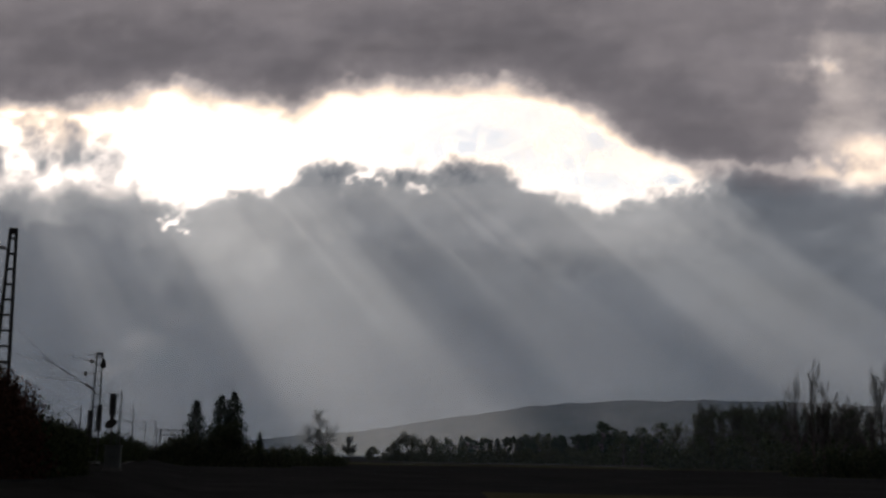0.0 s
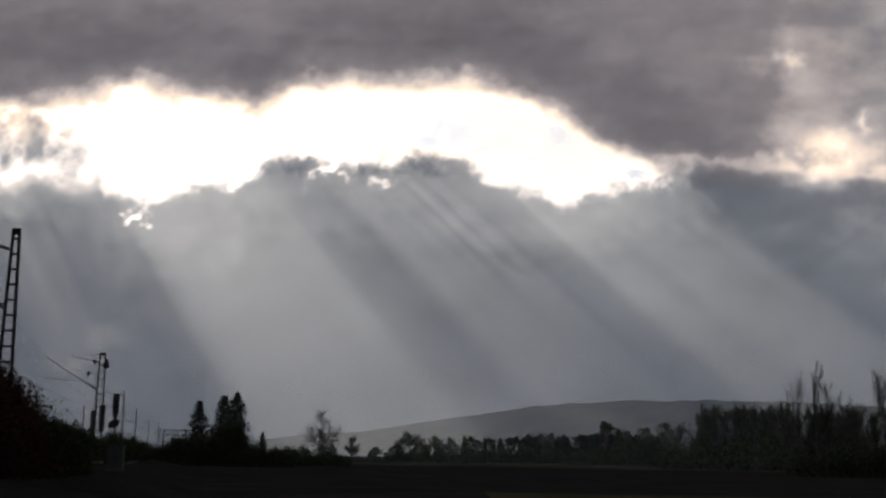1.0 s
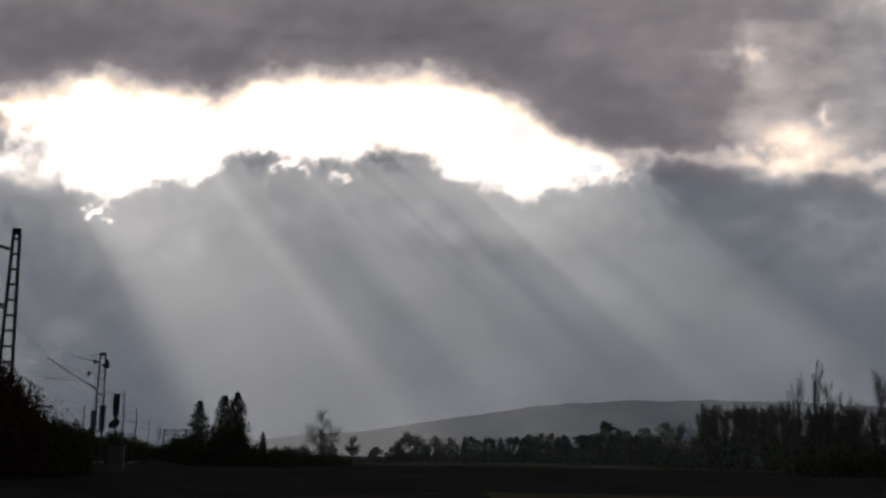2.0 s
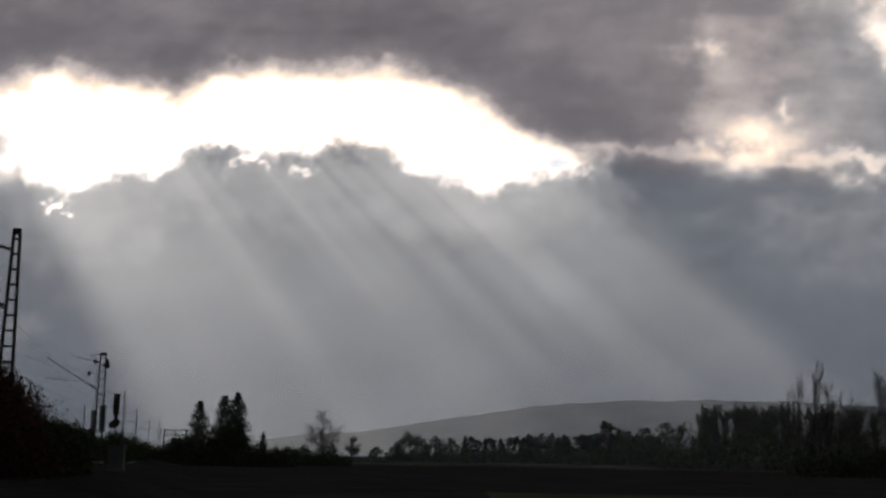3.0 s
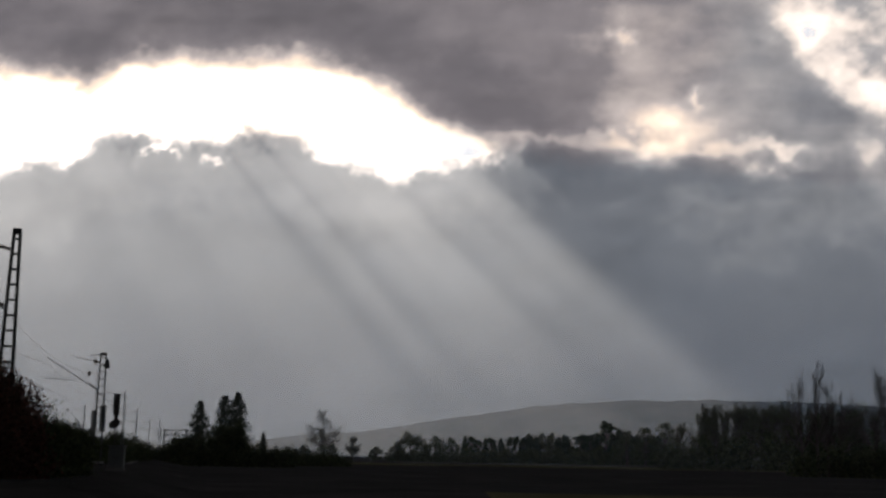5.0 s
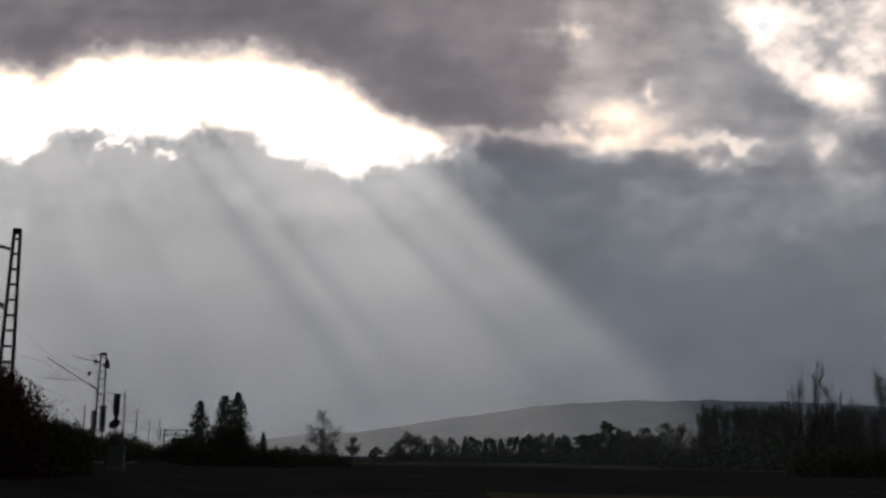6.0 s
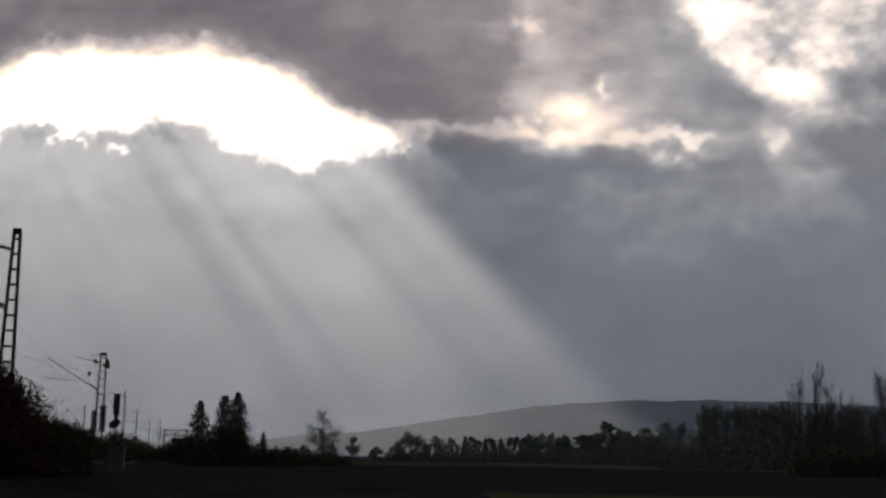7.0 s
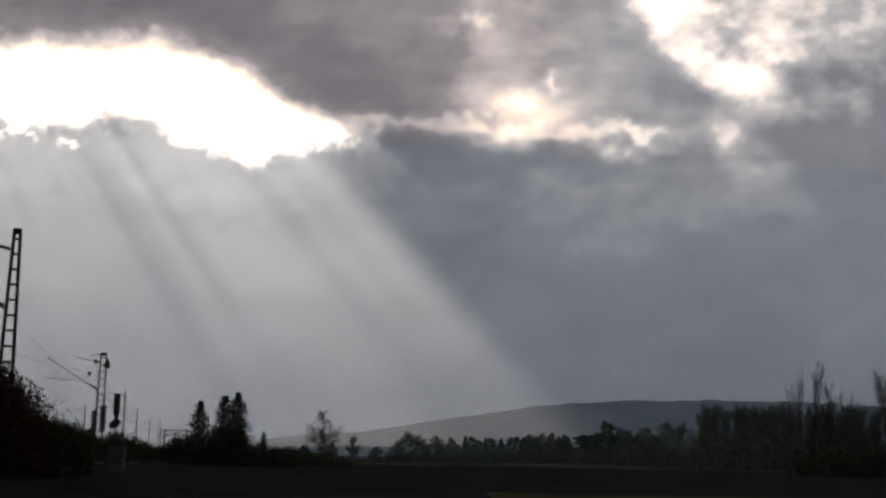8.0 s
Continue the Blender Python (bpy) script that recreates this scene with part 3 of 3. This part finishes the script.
def lattice_mast(x, y, top, base_w, head_w, lean_side=1, weights=False, label=""):
    """A flat lattice mast: two channel chords, battens, head plate, and the cantilever that carries the wires."""
    g = 0.7
    h = top - g
    turn = math.degrees(math.atan2(-RAIL_RUN, 1))
    mast = thing("catenary_mast", label, "railway mast", "masts along the railway", pose(x, y, g, 0, 0, turn))

    def half(z):
        return (base_w + (head_w - base_w) * z / h) / 2

    for s in (-1, 1):
        bm = bmesh.new()
        rod(bm, (s * half(0), 0, -0.3), (s * half(h), 0, h), 0.07, 0.06, 4)
        for d in (-0.06, 0.06):
            rod(bm, (s * half(0), d, -0.3), (s * half(h), d, h), 0.028, 0.024, 4)
        part("chord", bm, DARK_STEEL, mast)
    n = int(h / 0.54)
    for i in range(n):
        z = h - 0.35 - i * 0.54
        if z > 0.3:
            bm = bmesh.new()
            box(bm, (2 * half(z) + 0.05, 0.12, 0.075), pose(0, 0, z), 0.01)
            part("batten", bm, DARK_STEEL, mast)
    bm = bmesh.new()
    box(bm, (head_w + 0.1, 0.16, 0.22), pose(0, 0, h - 0.08), 0.02)
    part("head_plate", bm, DARK_STEEL, mast)
    bm = bmesh.new()
    box(bm, (base_w + 0.5, 0.7, 0.5), pose(0, 0, -0.05), 0.04)
    part("foundation", bm, CONCRETE, mast)
    # cantilever over the track
    bm = bmesh.new()
    rod(bm, (-half(h - 2.8), 0, h - 2.85), (-4.1, 0, h - 0.45), 0.035)
    rod(bm, (-half(h - 0.7), 0, h - 0.75), (-2.3, 0, h - 0.3), 0.022)
    part("cantilever", bm, STEEL, mast)
    bm = bmesh.new()
    rod(bm, (-1.3, 0, h - 2.1), (-4.5, 0, h - 2.02), 0.022)
    rod(bm, (-3.4, 0, h - 0.85), (-3.4, 0, h - 2.0), 0.012)
    part("registration_arm", bm, STEEL, mast)
    for a, b in (((-half(h) - 0.15, 0, h - 2.72), (-0.95, 0, h - 2.3)), ((-half(h) - 0.1, 0, h - 0.72), (-0.75, 0, h - 0.58))):
        bm = bmesh.new()
        a, b = Vector(a), Vector(b)
        rod(bm, a, b, 0.035)
        for k in range(6):
            c = a.lerp(b, (k + 0.5) / 6)
            rod(bm, c - (b - a).normalized() * 0.025, c + (b - a).normalized() * 0.025, 0.085, 0.06, 10)
        part("insulator", bm, CERAMIC, mast)
    if weights:
        for s, z0, z1 in ((-0.36, 1.9, 3.9), (0.26, 2.4, 4.3)):
            bm = bmesh.new()
            k = z0
            while k < z1:
                rod(bm, (s, -0.18, k), (s, -0.18, k + 0.1), 0.22, 0.22, 12)
                k += 0.115
            rod(bm, (s, -0.18, z1), (s, -0.18, h - 1.2), 0.015)
            part("tension_weight", bm, DARK_STEEL, mast, "stack of dark round iron weights")
        bm = bmesh.new()
        box(bm, (0.3, 0.3, 0.55), pose(0.3, -0.1, h - 0.75), 0.05)
        rod(bm, (0.3, -0.28, h - 0.95), (0.3, 0.1, h - 0.95), 0.24, 0.24, 14)
        part("pulley", bm, DARK_STEEL, mast)
        bm = bmesh.new()
        rod(bm, (-half(h), 0, h - 0.12), (-0.95, 0, h - 0.2), 0.03)
        part("top_bracket", bm, STEEL, mast)
        for cx, cz in ((-0.55, h - 0.7), (-0.95, h - 1.6)):
            bm = bmesh.new()
            bmesh.ops.create_uvsphere(bm, u_segments=10, v_segments=8, radius=0.14, matrix=pose(cx, -0.1, cz))
            rod(bm, (cx, -0.1, cz - 0.2), (cx, -0.1, cz + 0.2), 0.05)
            rod(bm, (cx, -0.1, cz), (-half(h) + 0.05, 0, cz + 0.03), 0.012)
            part("insulator", bm, CERAMIC, mast)
    return mast


def pole_mast(x, y, top, radius, arm):
    g = 0.7
    mast = thing("catenary_mast", "slim distant grey steel mast with a short arm", "railway mast", "masts along the railway", pose(x, y, g, 0, 0, 12.8))
    bm = bmesh.new()
    rod(bm, (0, 0, -0.2), (0, 0, top - g), radius * 1.3, radius, 8)
    part("pole", bm, STEEL, mast)
    bm = bmesh.new()
    rod(bm, (0, 0, top - g - 2.6), (-arm, 0, top - g - 0.5), 0.035)
    rod(bm, (0, 0, top - g - 0.6), (-arm * 0.7, 0, top - g - 0.4), 0.03)
    rod(bm, (-0.5, 0, top - g - 2.2), (-arm, 0, top - g - 2.1), 0.03)
    part("cantilever", bm, STEEL, mast)
    bm = bmesh.new()
    box(bm, (0.5, 0.5, 0.4), pose(0, 0, 0), 0.03)
    part("foundation", bm, CONCRETE, mast)


def wire(name, label, spots, radius, sag, parent_label="wire"):
    bm = bmesh.new()
    for a, b in zip(spots, spots[1:]):
        a, b = Vector(a), Vector(b)
        pts = [a.lerp(b, i / 10) - Vector((0, 0, sag * 4 * (i / 10) * (1 - i / 10))) for i in range(11)]
        for p, q in zip(pts, pts[1:]):
            rod(bm, p, q, radius, radius, 4)
    return tagged(part(name, bm, DARK_STEEL), label, "wire", "wires over the track")


make_track()
lattice_mast(-15.02, 40, 9.33, 0.62, 0.2, label="tall tapered steel lattice mast rising beside reddish bushes")
lattice_mast(-25.7, 88, 9.0, 0.62, 0.4, weights=True, label="steel lattice mast with wire arm and dark tension weights")
for x, y, top, r, arm in ((-37.2, 137, 8.8, 0.055, 3.0), (-48.6, 187, 8.5, 0.08, 3.4), (-59.7, 240, 8.2, 0.07, 3.2), (-69.7, 290, 9.4, 0.09, 3.2),
                          (-42.7, 140, 7.0, 0.07, 2.0), (-62.5, 262, 7.0, 0.1, 2.0)):
    pole_mast(x, y, top, r, arm)
stops = [(rail_x(y) - 0.2, y) for y in (-20, 40, 88, 137, 187, 240, 290, 340, 400)]
wire("contact_wire", "thin dark contact wire over the railway track", [(x, y, 6.2) for x, y in stops], 0.007, 0.05)
wire("messenger_wire", "thin dark messenger wire sagging between the masts", [(x, y, 8.1) for x, y in stops], 0.007, 0.7)
wire("feeder_wire", "thin dark feeder wire strung from mast to mast", [(x + 2.4, y, 7.6) for x, y in stops], 0.007, 0.6)


def make_signal():
    signal = thing("railway_signal", "dark railway light signal with a tilted round disc below", "railway signal", at=pose(-26.4, 95, 0.7))
    bm = bmesh.new()
    rod(bm, (0, 0.12, -0.2), (0, 0.12, 5.3), 0.06, 0.05, 8)
    part("post", bm, DARK_STEEL, signal)
    bm = bmesh.new()
    box(bm, (0.5, 0.28, 1.75), pose(0, 0, 4.72), 0.05)
    box(bm, (0.3, 0.3, 0.4), pose(0.02, 0, 3.72), 0.04)
    part("signal_head", bm, DARK_STEEL, signal)
    for z in (5.3, 4.8, 4.3):
        bm = bmesh.new()
        rod(bm, (0, -0.14, z), (0, -0.36, z), 0.11, 0.12, 12)
        part("lamp_hood", bm, DARK_STEEL, signal)
    bm = bmesh.new()
    m = pose(-0.05, -0.05, 3.15, 0, -28, 0) @ Matrix.Diagonal((1.25, 1, 0.82, 1)) @ pose(0, 0, 0, 90)
    bmesh.ops.create_cone(bm, cap_ends=True, segments=28, radius1=0.42, radius2=0.42, depth=0.06, matrix=m)
    part("disc", bm, DARK_STEEL, signal)
    bm = bmesh.new()
    for s in (-0.14, 0.14):
        rod(bm, (s + 0.55, 0.3, 0), (s * 0.3 + 0.6, 0.3, 5.6), 0.02)
    for k in range(16):
        z = 0.3 + k * 0.33
        rod(bm, (0.41 + z * 0.015, 0.3, z), (0.69 - z * 0.012, 0.3, z), 0.014)
    rod(bm, (0.1, 0.12, 5.2), (0.62, 0.3, 5.6), 0.02)
    part("ladder", bm, STEEL, signal)


def make_portal():
    portal = thing("signal_gantry", "low dark steel gantry spanning beside the railway", "railway gantry", at=pose(-53.6, 237, 0.7))
    for s in (-2.25, 2.25):
        bm = bmesh.new()
        box(bm, (0.28, 0.28, 5.6), pose(s, 0, 2.75), 0.02)
        part("post", bm, DARK_STEEL, portal)
    for z in (5.3, 4.3):
        bm = bmesh.new()
        box(bm, (4.9, 0.25, 0.22), pose(0, 0, z), 0.02)
        part("beam", bm, DARK_STEEL, portal)
    for k in range(5):
        bm = bmesh.new()
        rod(bm, (-2.2 + k * 0.9, 0, 4.3 if k % 2 else 5.3), (-1.3 + k * 0.9, 0, 5.3 if k % 2 else 4.3), 0.04)
        part("brace", bm, DARK_STEEL, portal)
    bm = bmesh.new()
    box(bm, (1.6, 0.3, 1.0), pose(0.1, -0.1, 3.3), 0.05)
    part("sign_box", bm, STEEL, portal)


def make_cabinet(x, y, w, h, label, material):
    cab = thing("relay_cabinet", label, "cabinet", at=on_ground(x, y, 8))
    bm = bmesh.new()
    box(bm, (w, 0.6, h), pose(0, 0, h / 2 + 0.1), 0.03)
    part("body", bm, material, cab)
    bm = bmesh.new()
    box(bm, (w + 0.12, 0.72, 0.08), pose(0, 0, h + 0.15), 0.02)
    part("roof", bm, material, cab)
    for s in (-0.25, 0.25):
        bm = bmesh.new()
        box(bm, (w * 0.46, 0.02, h * 0.9), pose(s * w, -0.31, h / 2 + 0.1), 0.008)
        door = part("door", bm, material, cab)
        bm = bmesh.new()
        box(bm, (0.03, 0.03, 0.16), pose(s * w * 0.3, -0.335, h / 2 + 0.1), 0.006)
        part("handle", bm, DARK_STEEL, door)
    bm = bmesh.new()
    box(bm, (w + 0.1, 0.7, 0.2), pose(0, 0, 0.02), 0.02)
    part("plinth", bm, OLD_CONCRETE, cab)


make_signal()
make_portal()
make_cabinet(-17.05, 62, 0.8, 1.1, "grey-green railway relay cabinet standing by the mast", PAINT)
make_cabinet(-22.3, 70, 0.75, 0.75, "small pale concrete relay box beside the track", CONCRETE)

# cable trough lids along the near side of the track
trough = thing("cable_trough", "line of pale concrete cable trough covers", "cable trough")
lid_mesh = None
for i in range(60):
    y = 82 + i * 1.0
    if lid_mesh is None:
        bm = bmesh.new()
        box(bm, (0.3, 0.96, 0.07), Matrix.Identity(4), 0.012)
        lid = part("cover", bm, OLD_CONCRETE, trough)
        lid_mesh = lid.data
    else:
        lid = new("cover", lid_mesh)
        lid.parent = trough
    lid.matrix_basis = pose(rail_x(y) + 6.2, y, float(ground_height(np.array(rail_x(y) + 6.2), np.array(y))) + 0.06, 0, 0, 12.8)

# ---- plants by the railway ----
thicket("bush", "dense dark bush with reddish autumn leaves by the mast", [(-17.6, 36, 1.05), (-14.1, 36.5, 1.0), (-13.3, 37.5, 0.72)], 0.6, 3.8, 1, 22, 0.085, RED_LEAF, "bush", fill=330)
thicket("bush", "dark scrub sloping down along the railway", [(-13.6, 38, 1.08), (-14.0, 42, 0.88), (-15.6, 48, 0.64), (-18.4, 57, 0.42)], 0.7, 2.55, 2, 18, 0.08, LEAF, "bush", fill=150)
thicket("hedge", "low dark hedge beside the railway line", [(-21.8, 66, 0.95), (-26.0, 84, 1.0), (-28.8, 106, 1.05), (-31.0, 122, 0.9)], 1.2, 2.5, 3, 7, 0.14, LEAF, fill=34)
thicket("hedge", "dark undergrowth round the foot of the conifers", [(-38, 148, 0.55), (-34, 148, 0.7), (-31, 148, 1.2), (-27, 147, 1.5), (-23.5, 148, 1.05), (-21.5, 149, 0.7), (-19, 150, 0.6)], 1.0, 4.4, 4, 10, 0.2, LEAF, fill=30)
thicket("hedge", "low dark hedge along the field edge", [(-22, 160, 0.9), (-17, 172, 0.85), (-14.2, 178, 0.7)], 1.0, 2.4, 5, 6, 0.2, LEAF)
thicket("hedge", "distant brown hedge behind the field", [(-44, 300, 0.8), (-32, 300, 1.1), (-26, 300, 1.3)], 1.2, 4.2, 6, 4, 0.3, LEAF)
conifer("spruce", "dark pointed spruce standing beside a broader tree", 8.3, 2.7, 11, on_ground(-30.9, 150))
conifer("young_spruce", "small slender dark conifer at the hedge end", 4.5, 0.8, 12, on_ground(-22.6, 150))
conifer("spruce", "dark broad spruce with a ragged top beside its twin", 9.0, 3.1, 13, on_ground(-27.7, 150))
conifer("spruce", "tall dark spruce grown into its twin", 9.5, 2.9, 14, on_ground(-26.2, 150.6))
bare_tree("bare_tree", "leafless tree with a wide fine crown", 11.2, 27, 0.8, 3, on_ground(-30, 300), leaves=1, twig=0.035, limbs=9, reach=1.45)
bare_tree("bare_tree", "small leafless tree beyond the field", 5.4, 22, 0.6, 3, on_ground(-22.2, 300), leaves=3, twig=0.03, limbs=10, reach=1.15)

# ---- the far row: trees along the field's edge ----
bush_a = leafy_tree("tree", "round dark tree with an open ragged crown", 8.6, 4.6, 31, LEAF, on_ground(-8.6, 350), ragged=0.45, stem=0.12, count=90, blade=0.34, fill=38)
bush_b = leafy_tree("tree", "low spreading brownish tree in the far row", 7.4, 3.4, 32, LEAF, on_ground(-1.4, 352), ragged=0.5, stem=0.1, count=60, blade=0.34, fill=38)
fir_a = conifer("conifer", "dark narrow conifer in a long dense row", 8.0, 2.1, 33, on_ground(7.6, 350))
fir_b = conifer("conifer", "dark narrow conifer in a long dense row", 7.6, 1.9, 34, on_ground(13.6, 350))
fir_c = leafy_tree("conifer", "dark blunt-topped conifer in a long dense row", 7.8, 1.7, 35, NEEDLE, on_ground(20.9, 350), ragged=0.3, stem=0.04, count=60, blade=0.3, fill=36)
for ob in (fir_a, fir_b, fir_c):
    tagged(ob, group="conifers in the far row")
rng = random.Random(5)
repeat(bush_b, -12.6, 348, 40, 0.72, 0.9)
repeat(bush_b, 3.6, 351, 90, 0.95, 0.9)
for x, k, s in ((9.4, 2, 0.98), (11.6, 2, 0.86), (15.3, 2, 0.95), (16.4, 1, 0.85), (18.4, 0, 0.94), (22.8, 2, 1.03), (24.9, 2, 1.0), (26.9, 1, 1.1), (29.0, 0, 1.0),
                (35.8, 1, 1.1), (37.6, 0, 1.13), (38.6, 1, 1.12), (41.8, 2, 1.13), (43.6, 2, 1.1), (45.2, 2, 1.13), (46.9, 1, 1.22), (49.4, 2, 1.62),
                (51.2, 1, 1.2), (53.6, 0, 1.35), (55.2, 1, 1.15), (57.3, 2, 1.12), (59.4, 0, 1.16), (61.3, 2, 1.1), (63.2, 1, 1.12), (65.5, 2, 1.1)):
    repeat((fir_a, fir_b, fir_c)[k], x, 350 + rng.uniform(-3, 3), rng.uniform(0, 360), s, rng.uniform(1.25, 1.6))
for x, s in ((27.5, 1.15), (31.0, 1.2), (33.6, 1.2)):
    repeat(bush_b, x, 354, rng.uniform(0, 360), s, 0.75, "brownish half-bare tree between the conifers")
thicket("hedge", "dense dark undergrowth below the far row", [(-16, 344, 0.7), (10, 344, 1.1), (40, 344, 1.3), (72, 344, 1.4)], 1.2, 4.4, 7, 4.0, 0.4, LEAF)
leafy_tree("bush", "rounded bush at the end of the far row", 4.0, 2.2, 36, LEAF, on_ground(-17.8, 330), ragged=0.4, stem=0.05, count=40, blade=0.3, fill=36, category="bush")

# ---- the wood on the right ----
round_a = leafy_tree("tree", "rounded dark tree before the wood", 9.6, 3.2, 41, LEAF, on_ground(50.5, 262), ragged=0.45, stem=0.15, count=70, blade=0.28, fill=38)
repeat(round_a, 46.4, 264, 70, 0.9, 1.0)
repeat(round_a, 42.6, 266, 130, 0.83, 1.0)
wood_a = bare_tree("bare_tree", "tall slim half-bare tree at the wood's edge", 9.3, 42, 0.42, 3, on_ground(49.6, 220), leaves=7, twig=0.022)
wood_b = bare_tree("bare_tree", "tall slim half-bare tree at the wood's edge", 9.4, 43, 0.5, 3, on_ground(52.6, 222), leaves=8, twig=0.022)
wood_c = bare_tree("bare_tree", "tall bare tree with dense upright twigs", 9.5, 44, 0.45, 3, on_ground(55.3, 220), leaves=6, twig=0.022)
for i in range(44):
    x = 48.2 + i * 0.87 + rng.uniform(-0.5, 0.5)
    repeat((wood_a, wood_b, wood_c)[i % 3], x, rng.uniform(216, 240), rng.uniform(0, 360), rng.uniform(0.93, 1.06) * float(np.interp(x, [48, 56], [0.72, 1.0])), rng.uniform(0.9, 1.3))
thicket("undergrowth", "dense dark undergrowth along the wood", [(41, 214, 0.7), (48, 214, 1.0), (62, 214, 1.15), (86, 214, 1.2)], 1.6, 6.4, 8, 4.5, 0.3, LEAF, "undergrowth")
thicket("undergrowth", "dark brush filling the wood behind", [(48, 228, 0.66), (54, 228, 0.85), (60, 228, 0.8), (66, 228, 0.98), (74, 228, 0.88), (92, 228, 1.0)], 2.5, 7.4, 9, 2.2, 0.34, LEAF, "undergrowth")
bare_tree("bare_tree", "dense dark bush-like tree in front of the wood", 10.6, 45, 0.5, 3, on_ground(64.9, 218), leaves=9)
bare_tree("poplar", "tall bare poplar with a thin upright top", 12.6, 51, 0.3, 3, on_ground(48.5, 150))
bare_tree("poplar", "bare poplar with forked upright limbs", 10.2, 52, 0.4, 3, on_ground(46.6, 150))
bare_tree("poplar", "bare poplar with forked upright limbs", 10.4, 53, 0.42, 3, on_ground(50.1, 151))
bare_tree("bare_tree", "bare tree with spreading fine twigs", 8.6, 54, 0.5, 3, on_ground(52.2, 152))
bare_tree("poplar", "bare poplar with forked upright limbs", 10.8, 55, 0.4, 3, on_ground(55.6, 150))
bare_tree("poplar", "tall bare poplar with a thin upright top", 12.2, 56, 0.4, 3, on_ground(57.6, 150))
thicket("undergrowth", "black hedge in front of the tall poplars", [(44.6, 146, 0.8), (50, 146, 1.0), (60, 146, 1.05)], 1.3, 4.6, 10, 7, 0.22, LEAF, "hedge")


# ---- what moves: the cloud bank drifts off and rises, and the mist lifts ----
def motions():
    aside = ((0.0, 290), (1.5, 184), (3.0, 78), (4.0, 0), (5.8, -144), (6.5, -202), (8.0, -334))
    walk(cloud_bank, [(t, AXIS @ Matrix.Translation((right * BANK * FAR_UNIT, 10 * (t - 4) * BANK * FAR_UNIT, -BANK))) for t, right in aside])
    walk(mist, [(t, AXIS @ Matrix.Translation((0, (22 if t < 4 else 13.5) * (t - 4) * BANK * FAR_UNIT, 0))) for t, right in aside])


motions()
